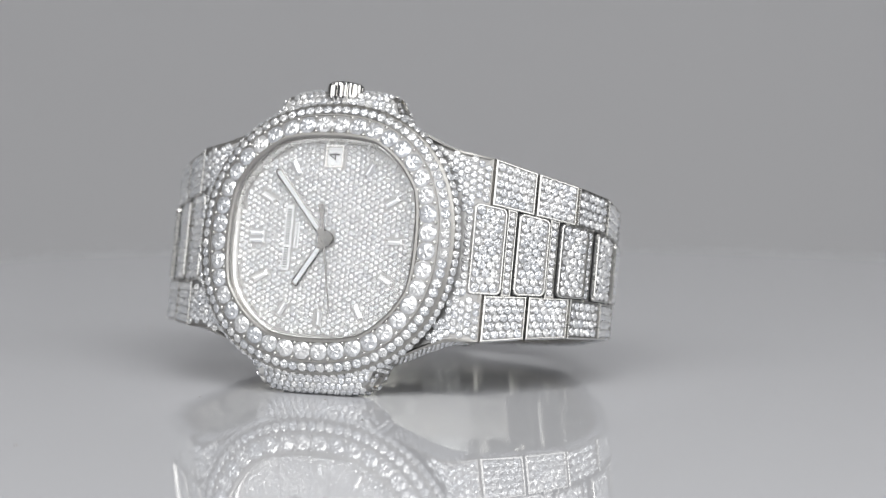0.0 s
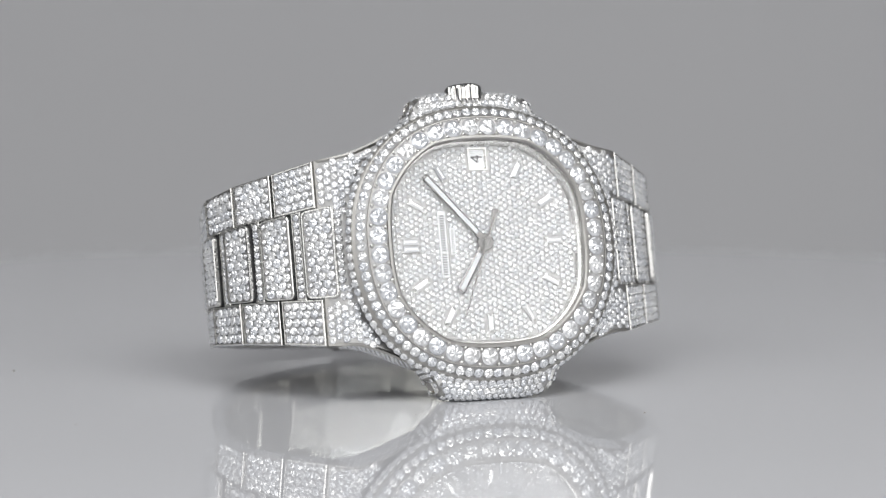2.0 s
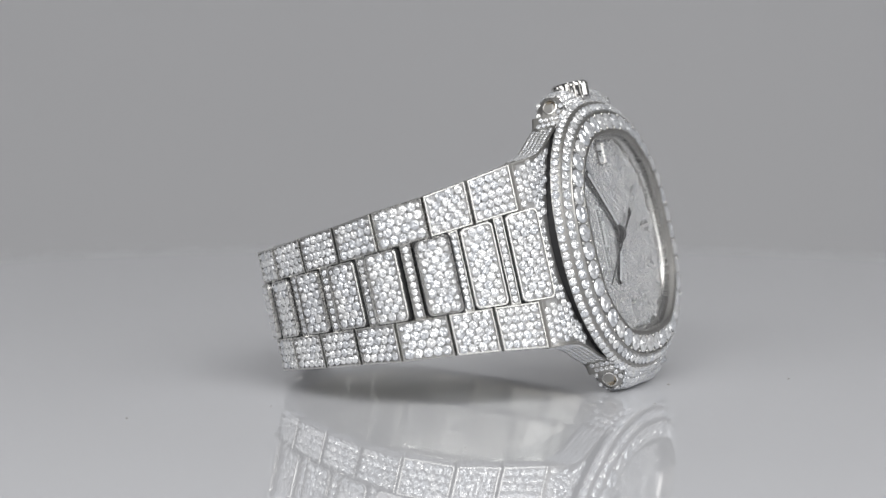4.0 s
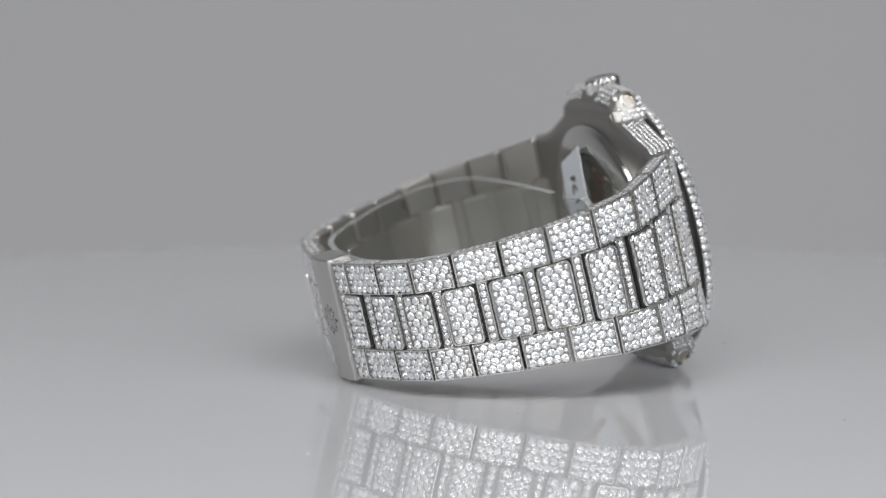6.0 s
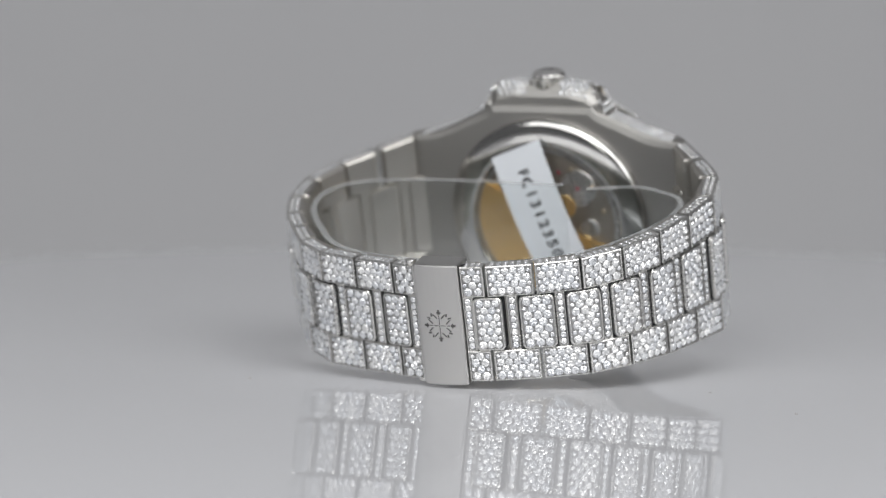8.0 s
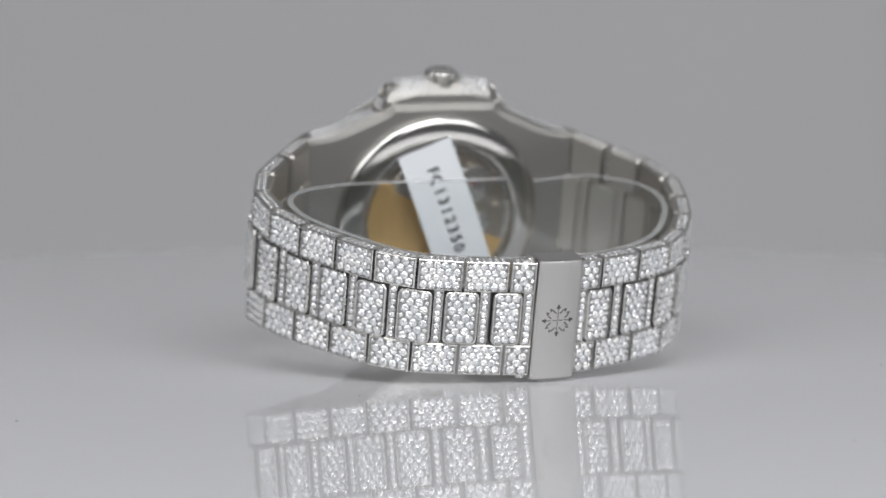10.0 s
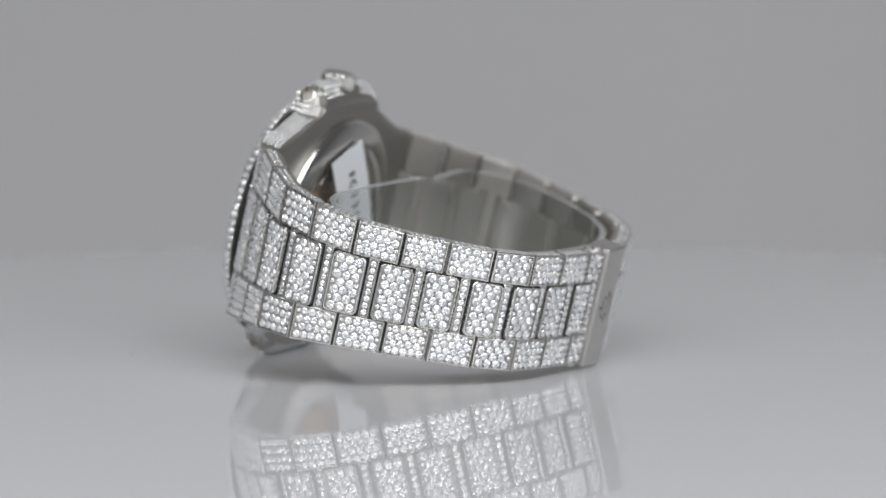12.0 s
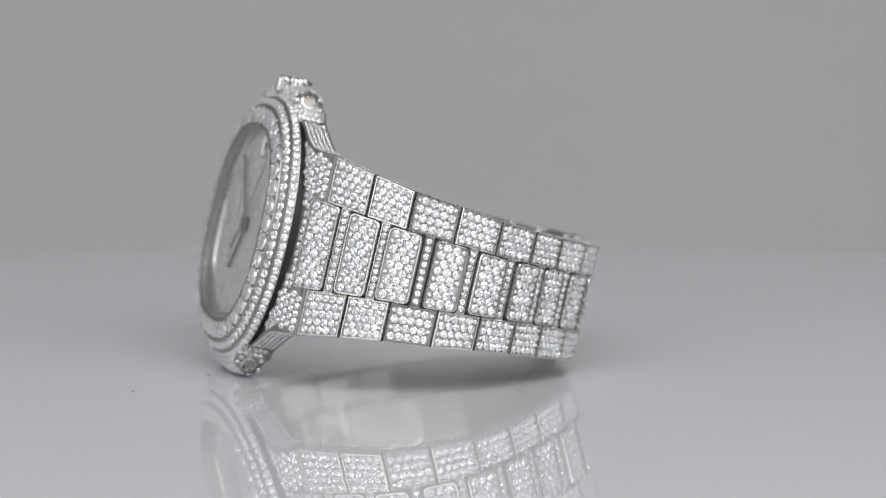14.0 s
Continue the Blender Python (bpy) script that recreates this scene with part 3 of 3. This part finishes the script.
def build_caseback():
    s = Shape()
    s.torus_loft([circle(16.4, -6.3), circle(16.4, -7.3), circle(16.15, -7.65), circle(15.6, -7.9), circle(13.2, -8.25), circle(12.6, -8.3), circle(12.2, -8.1), circle(12.2, -7.0), circle(12.4, -6.3)])
    back = part("caseback", s, POLISHED, watch, "polished round caseback ring", smooth=True)
    s = Shape()
    s.loft([circle(12.3, -7.32), circle(12.3, -7.42)])
    plate = part("movement", s, PLATE, back, "grey striped watch movement behind glass")
    s = Shape()
    arc = [math.radians(a) for a in range(-160, 33, 6)]
    # a half disc turned with concentric steps
    steps = [(11.6, -7.6), (11.6, -7.86), (11.3, -7.9), (9.6, -7.9), (9.45, -7.84), (9.2, -7.84), (9.05, -7.9), (7.7, -7.9), (7.55, -7.84),
             (7.3, -7.84), (7.15, -7.9), (5.6, -7.9), (5.45, -7.82), (3.2, -7.82), (3.2, -7.6)]
    s.loft([[(r * math.cos(a), r * math.sin(a), z) for r, z in steps] for a in arc])
    part("rotor", s, GOLD, back, "engraved gold winding rotor")
    s = Shape()
    for x, y, r, h in ((-5.5, 5.5, 3.0, 0.14), (5.0, 6.0, 2.4, 0.16), (0, 0, 2.6, 0.3), (-7.0, -1.0, 1.6, 0.2), (2.5, 9.2, 1.5, 0.14), (7.6, 1.2, 1.7, 0.18)):
        cylinder(s, (x, y, -7.42), (0, 0, -1), r, h, 28)
    part("wheel", s, STEEL, back, "round polished wheels and bridges")
    s = Shape()
    s.torus_loft([circle(11.9, -7.42), circle(11.9, -7.62), circle(11.2, -7.62), circle(11.1, -7.42)])
    part("outer_ring", s, STEEL, back)
    s = Shape()
    for x, y, r in ((-3.0, 2.5, 1.9), (3.2, 3.0, 1.3), (8.6, 4.6, 1.2)):
        cylinder(s, (x, y, -7.42), (0, 0, -1), r, 0.22, 24)
    part("gear", s, GOLD, back, "small gold gears")
    for k in range(7):
        s = Shape()
        w = 0.3 + k * 0.44
        cylinder(s, (9.6 * math.cos(w), 9.6 * math.sin(w), -7.42), (0, 0, -1), 0.45, 0.25, 16)
        part("movement_screw", s, BRASS, back)
    for x, y in ((-5.5, 5.5), (5.0, 6.0), (0.0, 4.4), (-2.5, 8.0), (7.6, 1.2)):
        s = Shape()
        cylinder(s, (x, y, -7.5), (0, 0, -1), 0.25, 0.2, 14)
        part("jewel", s, RUBY, back, "red ruby bearing")
    s = Shape()
    s.loft([circle(12.3, -8.1), circle(12.3, -8.2)])
    g = part("back_crystal", s, CRYSTAL, back, "clear caseback crystal")
    g.visible_shadow = False


build_caseback()

# ---- bracelet: joints (x, z, half width) from the case to the clasp, both sides ----
RIGHT = [(23.05, -4.85, 13), (27.9, -9.6, 11.8), (32.3, -14.6, 10.8), (34.5, -21.1, 10.15), (33.8, -27.8, 9.35), (31.0, -34.2, 9),
         (27.2, -39.7, 8.85), (23.1, -45.1, 8.75), (17.8, -49.1, 8.7), (11.2, -50.9, 8.65), (4.6, -52.1, 8.65)]
LEFT = [(-23.0, -4.8, 13), (-27.75, -9.8, 12), (-31.9, -14.9, 11.15), (-33.7, -22.3, 10.45), (-32.4, -29.2, 9.75), (-30.4, -35.7, 9.3),
        (-27.1, -41.8, 8.85), (-22.6, -46.6, 8.7), (-16.5, -49.5, 8.65), (-9.8, -51.7, 8.65)]
CLASP_R, CLASP_L = (0.6, -52.75), (-6.1, -52.45)
THICK = 2.7


class Spot:
    """A frame on the bracelet: u along, v across, h outwards, in case millimetres."""

    def __init__(self, p, q):
        self.o = Vector((p[0], 0, p[1]))
        d = Vector((q[0] - p[0], 0, q[1] - p[1]))
        self.length = d.length
        self.t = d.normalized()
        n = Vector((self.t.z, 0, -self.t.x))
        mid = self.o + d * 0.5 - Vector((0, 0, -24))
        self.n = n if n.dot(mid) > 0 else -n

    def at(self, u, v, h):
        return self.o + self.t * u + self.n * h + Vector((0, v, 0))


def tray(shape, spot, corners, low, high, rim=0.24, sink=0.5, bed=None):
    """A plate with a narrow polished rim round a sunk bed; corners are (u, v)."""
    cu = sum(c[0] for c in corners) / len(corners)
    cv = sum(c[1] for c in corners) / len(corners)

    def inset(e):
        out = []
        for u, v in corners:
            du, dv = u - cu, v - cv
            out.append((u - math.copysign(min(e, abs(du)), du), v - math.copysign(min(e, abs(dv)), dv)))
        return out
    rings = []
    for e, h in ((0, low), (0, high - 0.1), (0.1, high), (rim, high), (rim + 0.04, high - sink)):
        rings.append([spot.at(u, v, h) for u, v in inset(e)])
    shape.loft(rings)
    if bed is not None:
        bed.append(Shape())
        bed[-1].loft([[spot.at(u, v, h) for u, v in inset(rim + 0.03)] for h in (high - 0.38, high - 0.26)])


def fill(shape, beads, spot, u0, u1, low, high, h, r, lean=0.1):
    """Staggered stones between two edges v = low(u) and v = high(u), with beads of metal between them."""
    mid = (u0 + u1) / 2
    tall = high(mid) - low(mid)
    cols = max(1, round((u1 - u0) / (2.1 * r)))
    rows = max(1, round(tall / (1.86 * r)))
    step = (u1 - u0) / cols
    rise = tall / rows
    size_r = 0.5 * min(step, math.hypot(step / 2, rise) if cols > 1 else rise, 2.4 * r)
    for j in range(rows):
        f = (j + 0.5) / rows
        odd = j % 2 and cols > 1
        spots = [(mid + (i - (cols - 1) / 2 + (0.5 if odd else 0)) * step, 1.0) for i in range(cols - (1 if odd else 0))]
        if odd:
            spots += [(u0 + size_r * 0.46, 0.5), (u1 - size_r * 0.46, 0.5)]
        for u, size in spots:
            v = low(u) + (high(u) - low(u)) * f
            u, v = u + RNG.uniform(-.025, .025), v + RNG.uniform(-.025, .025)
            brilliant(shape, spot.at(u, v, h), spot.n, size_r * size * RNG.uniform(1.03, 1.09), lean)
            if j + 1 < rows and u0 + 0.3 < u < u1 - 0.3:
                prong(beads, spot.at(u, v + rise * 0.6, h - 0.02), spot.n, 0.12)


def inner_half(w):
    """Half height of the centre row where the bracelet is w wide."""
    return w * 0.458 + (w - 8.65) * 0.08


FLEX = random.Random(11)


def outer_link(p, q, first=0.0, last=0.0, bridge=True, closing=False):
    """An H-shaped link: two paved plates, a narrow bridge with one row of stones, a plain back."""
    spot = Spot(p, q)
    L, gap = spot.length, 0.19
    w = lambda u: p[2] + (q[2] - p[2]) * u / L
    c = lambda u: inner_half(w(u)) + 0.12
    u0, u1 = gap + first, L - gap - last
    body, beds = Shape(), []
    back = Shape()
    b0, b1 = L * 0.392, L * 0.608
    if closing:
        b0, b1 = L * 0.56, u1

    flex = FLEX.uniform(-0.1, 0.1)

    def pad(ua, ub, va, vb, floor):
        """A flat block on the wrist side with rounded ends."""
        rings = []
        for u, rise in ((ua, 0.8), (ua + 0.12, 0.3), (ua + 0.4, 0.0), (ub - 0.4, 0.0), (ub - 0.12, 0.3), (ub, 0.8)):
            x, y = va(u), vb(u)
            rise += flex * (u - (ua + ub) / 2)
            rings.append([spot.at(u, v, h) for v, h in ((x, -1.25), (x, floor + rise + 0.3), (x + 0.3, floor + rise), (y - 0.3, floor + rise), (y, floor + rise + 0.3), (y, -1.25))])
        back.loft(rings)
    pad(u0 + 0.36, u1 - 0.36, lambda u: c(u) + 0.02, lambda u: w(u) - 0.05, -THICK - 0.12)
    pad(u0 + 0.36, u1 - 0.36, lambda u: -w(u) + 0.05, lambda u: -c(u) - 0.02, -THICK - 0.12)
    if bridge and not closing:
        pad(b0 - 0.35, b1 + 0.35, lambda u: -c(u) - 0.3, lambda u: c(u) + 0.3, -THICK + 0.12)
    for s in (-1, 1):
        tray(body, spot, [(u0, s * c(u0)), (u1, s * c(u1)), (u1, s * w(u1)), (u0, s * w(u0))], -1.9, 0.0, bed=beds)
    if bridge:
        tray(body, spot, [(b0, -c(b0)), (b1, -c(b1)), (b1, c(b1)), (b0, c(b0))], -1.35, -0.12, 0.2, 0.4, beds)
    link = part("outer_link", body, STEEL, watch, "H-shaped bracelet link paved with diamonds")
    part("back", back, INNER, link, "plain polished inner face")
    for bed in beds:
        part("stone_seat", bed, BED, link)
    stones, beads = Shape(), Shape()
    for s in (-1, 1):
        e = 0.3
        lo = (lambda u: c(u) + e) if s > 0 else (lambda u: -w(u) + e)
        hi = (lambda u: w(u) - e) if s > 0 else (lambda u: -c(u) - e)
        fill(stones, beads, spot, u0 + 0.3, u1 - 0.3, lo, hi, -0.05, 0.60)
        # small stones along the edge of the link
        count = max(2, round((u1 - u0 - 0.8) / 0.95))
        for k in range(count):
            u = u0 + 0.4 + (u1 - u0 - 0.8) * (k + 0.5) / count
            for row, h in enumerate((-0.75, -1.55)):
                brilliant(stones, spot.at(u, s * (w(u) - 0.03), h), Vector((0, s, 0)), 0.38)
    if bridge:
        tall = 2 * c(L / 2) - 0.5
        count = round(tall / 1.02)
        for k in range(count):
            brilliant(stones, spot.at((b0 + b1) / 2, -tall / 2 + tall * (k + 0.5) / count, -0.15), spot.n, 0.49)
            for e in (-0.42, 0.42):
                prong(beads, spot.at((b0 + b1) / 2 + e, -tall / 2 + tall * k / count, -0.2), spot.n, 0.12)
    part("pave", stones, DIAMOND, link, kind="stuff")
    part("bead_setting", beads, STEEL, link, kind="stuff")


def centre_link(before, at, after):
    """A rounded rectangular link that bridges the joint."""
    a = Vector((before[0], 0, before[1]))
    b = Vector((at[0], 0, at[1]))
    d = Vector((after[0], 0, after[1]))
    t = ((d - b).normalized() + (b - a).normalized()).normalized()
    half = max(2.1, 0.366 * min((d - b).length, 6.8))
    spot = Spot((b.x - t.x * half, b.z - t.z * half), (b.x + t.x * half, b.z + t.z * half))
    ch = inner_half(at[2])
    slope = (inner_half(after[2]) - inner_half(before[2])) / max(0.1, (d - a).length) if len(after) > 2 and len(before) > 2 else 0
    L = spot.length
    r = 0.75
    corners = []
    for cx, cs, w0 in ((L - r, 1, 0), (r, 1, 90), (r, -1, 180), (L - r, -1, 270)):
        for k in range(5):
            w = radians(w0 + k * 22.5)
            u = cx + r * math.cos(w)
            top = ch + slope * (u - L / 2)
            corners.append((u, cs * (top - r) + r * math.sin(w)))
    s = Shape()
    cu = L / 2

    def ring(e, h):
        f, g = 1 - e / (L / 2), 1 - e / ch
        return [spot.at(cu + (u - cu) * f, v * g, h) for u, v in corners]
    lift = 0.1
    s.loft([ring(0.02, -1.5), ring(0, lift - 0.12), ring(0.1, lift), ring(0.24, lift), ring(0.28, lift - 0.5)])
    link = part("centre_link", s, STEEL, watch, "rounded rectangular centre link paved with diamonds")
    stones, beads = Shape(), Shape()
    fill(stones, beads, spot, 0.4, L - 0.4, lambda u: -ch - slope * (u - cu) + 0.32, lambda u: ch + slope * (u - cu) - 0.32, lift - 0.05, 0.58)
    part("pave", stones, DIAMOND, link, kind="stuff")
    part("bead_setting", beads, STEEL, link, kind="stuff")
    s = Shape()
    s.loft([ring(0.27, lift - 0.38), ring(0.27, lift - 0.26)])
    part("stone_seat", s, BED, link)
    # black block that stands for the shade in the gap under the rim
    s = Shape()
    s.loft([ring(-0.2, -1.5), ring(-0.2, -0.5)])
    part("slot_shade", s, GASKET, link)
    s = Shape()
    s.loft([ring(0.02, -1.6), ring(0.02, -THICK + 0.25), ring(0.12, -THICK + 0.05), ring(0.4, -THICK)])
    part("back", s, INNER, link, "plain polished inner face")


def half_links():
    """The short links that run under the clasp on either side."""
    for p, q in ((RIGHT[-1], (*CLASP_R, 8.65)), (LEFT[-1], (*CLASP_L, 8.65))):
        outer_link(p, q, closing=True)


for side in (RIGHT, LEFT):
    for i in range(len(side) - 1):
        outer_link(side[i], side[i + 1])
half_links()
for side, clasp_end in ((RIGHT, CLASP_R), (LEFT, CLASP_L)):
    for i in range(len(side)):
        if i == 0:
            sgn = 1 if side[0][0] > 0 else -1
            before = (side[0][0] - sgn * 4.4, side[0][1] + 3.9, 13.6)
        else:
            before = side[i - 1]
        after = side[i + 1] if i + 1 < len(side) else (*clasp_end, 8.65)
        centre_link(before, side[i], after)


def build_clasp():
    p = (CLASP_R[0] + 0.05, CLASP_R[1] + 0.0)
    q = (CLASP_L[0] - 0.05, CLASP_L[1] + 0.0)
    spot = Spot(p, q)
    L, w = spot.length, 9.15
    s = Shape()
    rings = []
    for f, e in ((0, 0.25), (0.025, 0.06), (0.06, 0), (0.2, 0), (0.35, 0), (0.5, 0), (0.65, 0), (0.8, 0), (0.94, 0), (0.975, 0.06), (1, 0.25)):
        h = 0.74 - 0.30 * (2 * f - 1) ** 2 - e * 0.6
        v = w - e * 0.5
        rings.append([spot.at(f * L, q, k) for q, k in ((-v, -3.1), (-v, h - 0.25), (-v + 0.08, h - 0.08), (-v + 0.3, h), (v - 0.3, h), (v - 0.08, h - 0.08), (v, h - 0.25), (v, -3.1))])
    s.loft(rings)
    clasp = part("clasp", s, SATIN, watch, "brushed satin folding clasp cover")
    # cross-shaped ornament: dark raised bars carry the shade of its engraved lines
    s = Shape()

    def bar(cu, cv, ang, length, half):
        m = [(-length / 2, -half), (length / 2, -half), (length / 2, half), (-length / 2, half)]
        ring = lambda h: [spot.at(L / 2 + cu + math.cos(ang) * a - math.sin(ang) * b, cv + math.sin(ang) * a + math.cos(ang) * b,
                              h - 0.30 * (2 * (cu + math.cos(ang) * a - math.sin(ang) * b) / L) ** 2) for a, b in m]
        s.loft([ring(0.70), ring(0.752)])
    for k in range(4):
        a = k * math.pi / 2
        bar(0.85 * math.cos(a), 0.85 * math.sin(a), a, 1.5, 0.06)
        bar(2.05 * math.cos(a), 2.05 * math.sin(a), a, 0.7, 0.17)
        bar(1.95 * math.cos(a), 1.95 * math.sin(a), a + math.pi / 2, 0.7, 0.1)
        for side in (-1, 1):
            b = a + side * 0.42
            bar(1.5 * math.cos(b), 1.5 * math.sin(b), a + side * 0.75, 0.9, 0.09)
            c = a + side * 0.62
            bar(1.95 * math.cos(c), 1.95 * math.sin(c), a + side * 0.2, 0.5, 0.12)
    part("ornament", s, HAND, clasp, "small cross-shaped ornament, dark raised bars as the engraving's shade")
    # hinge tubes at both edges
    for v in (-8.6, 8.6):
        s = Shape()
        sgn = 1 if v > 0 else -1
        cylinder(s, spot.at(-0.9, v - sgn * 0.9, -1.3), (0, sgn, 0), 0.75, 1.55, 20)
        part("hinge", s, STEEL, clasp, "small round hinge")
        # black peg added as the shade in the notch beside the clasp
        s = Shape()
        cylinder(s, spot.at(L + 0.45, v - sgn * 0.8, -1.0), (0, sgn, 0), 0.5, 0.9, 16)
        part("notch_shade", s, GASKET, clasp, "black peg for the shade in the clasp's notch")
    # folding blade on the inside
    s = Shape()
    s.loft([[spot.at(u, v, h) for u, v in ((-7, -3.6), (L + 7, -3.6), (L + 7, 3.6), (-7, 3.6))] for h in (-4.4, -3.4)])
    part("blade", s, INNER, clasp, "plain folding blade inside the clasp")


build_clasp()


# ---- clear holder inside the bracelet and the paper tag ----
def build_holder():
    holder = tagged(new("watch_holder"), "clear acrylic C-shaped watch holder inside the bracelet", "holder")
    stops = [(-7.5, -17.2), (0, -17.0), (10, -17.0), (20, -17.6), (26.5, -19.6), (29.4, -23.5), (29.0, -28.5), (26.6, -33.2), (23.0, -38.0), (19.3, -42.3),
             (14.6, -45.3), (8, -47.0), (0, -47.7), (-8, -47.4), (-15, -45.4), (-20.4, -42.3), (-24.4, -37.8), (-27.4, -32.3), (-28.9, -27.3),
             (-28.6, -22.6), (-25.8, -19.2), (-20, -17.7), (-11.5, -17.3)]
    path = smooth_line(stops, 3)
    s = Shape()
    n = len(path)
    verts, faces = [], []
    for i, (x, z) in enumerate(path):
        a = Vector(path[max(0, i - 1)])
        b = Vector(path[min(n - 1, i + 1)])
        d = (b - a).normalized()
        nx, nz = d.y, -d.x
        top = 9.3 + (z + 17.4) * 0.055 + (0.4 * math.sin((i - 61) * 0.9) if i > 61 else 0.0)
        low = -8.0
        for off in (-0.45, 0.45):
            for y in (low, top):
                verts.append((x + nx * off, y, z + nz * off))
    for i in range(n - 1):
        o, q = i * 4, (i + 1) * 4
        faces += [(o, q, q + 1, o + 1), (o + 2, o + 3, q + 3, q + 2), (o + 1, q + 1, q + 3, o + 3), (o, o + 2, q + 2, q)]
    faces += [(0, 1, 3, 2), ((n - 1) * 4, (n - 1) * 4 + 2, (n - 1) * 4 + 3, (n - 1) * 4 + 1)]
    s.add(verts, faces)
    band = part("band", s, ACRYLIC, holder)
    band.visible_shadow = False
    rim = Shape()
    for i in range(n - 1):
        a, b = [Vector(verts[k]) for k in (i * 4 + 1, i * 4 + 3)]
        c, d = [Vector(verts[k]) for k in (i * 4 + 5, i * 4 + 7)]
        up = Vector((0, 0.12, 0))
        lift = Vector((0, 0.01, 0))
        rim.loft([[a + lift, b + lift, d + lift, c + lift], [a + up, b + up, d + up, c + up]])
    part("cut_edge", rim, FROST, band, "frosted cut edge of the acrylic")
    return holder


def build_tag():
    tag = tagged(new("paper_tag"), "small white paper tag with a printed stock number against the caseback", "tag")
    a, b = Vector((7.9, 10.4, -8.9)), Vector((-0.4, 13.7, -8.9))
    across = (b - a)
    wide = across.length
    across.normalize()
    down = Vector((across.y, -across.x, 0))
    if down.y > 0:
        down = -down
    n = Vector((0, 0, -1))
    s = Shape()
    rows = 14
    length = 25.0
    verts, faces = [], []
    for k in range(rows + 1):
        f = k / rows
        bow = n * (1.6 * math.sin(f * math.pi * 0.9) + 0.6 * f)
        for off in (0.0, 0.12):
            verts.append(a + down * length * f + bow + n * off)
            verts.append(a + across * wide + down * length * f + bow + n * off)
    for k in range(rows):
        o, q = k * 4, k * 4 + 4
        faces += [(o, o + 1, q + 1, q), (o + 2, q + 2, q + 3, o + 3), (o, q, q + 2, o + 2), (o + 1, o + 3, q + 3, q + 1)]
    faces += [(0, 2, 3, 1), (rows * 4, rows * 4 + 1, rows * 4 + 3, rows * 4 + 2)]
    s.add(verts, faces)
    part("paper", s, PAPER, tag)
    # the number runs down the strip
    for i, ch in enumerate("PQ1312350"):
        f = (3.9 + i * 1.66) / length
        bow = 1.6 * math.sin(f * math.pi * 0.9) + 0.6 * f
        c = a + across * wide * 0.5 + down * length * f + n * (bow + 0.17)
        side = -across
        m = Matrix.Translation(c) @ Matrix((
            (down.x, side.x, n.x, 0), (down.y, side.y, n.y, 0), (down.z, side.z, n.z, 0), (0, 0, 0, 1)))
        if m.to_3x3().determinant() < 0:
            m = Matrix.Translation(c) @ Matrix((
                (down.x, across.x, n.x, 0), (down.y, across.y, n.y, 0), (down.z, across.z, n.z, 0), (0, 0, 0, 1)))
        text_part("printed_digit", ch, 2.5, m, INK, tag, 0.06)
    return tag


holder = build_holder()
tag = build_tag()


def motions():
    # everything on the disc turns with it; small unevenness of the drive at some moments
    wobble = {0.0: -0.2, 0.5: 0.15, 3.5: 0.65, 6.0: 0.5, 6.5: 0.6, 7.0: 0.2, 8.0: -0.45, 8.2: -0.2, 13.5: -0.75, 14.0: -0.55}
    rows = [(k / 2, pose(0, 0, 0, 0, 0, RATE * k / 2 + wobble.get(k / 2, 0.0))) for k in range(29)]
    walk(watch, rows)
    walk(holder, rows)
    walk(tag, rows)
    walk(table, rows)
    # the seconds hand sweeps clockwise seen from the front
    walk(second_hand, [(t, CASE_M @ pose(0, 0, 0, 0, 0, -79.6 - 16.0 * t)) for t in (0.0, 2.0, 4.0, 6.0, 8.0, 10.0, 12.0, 14.0)])


motions()
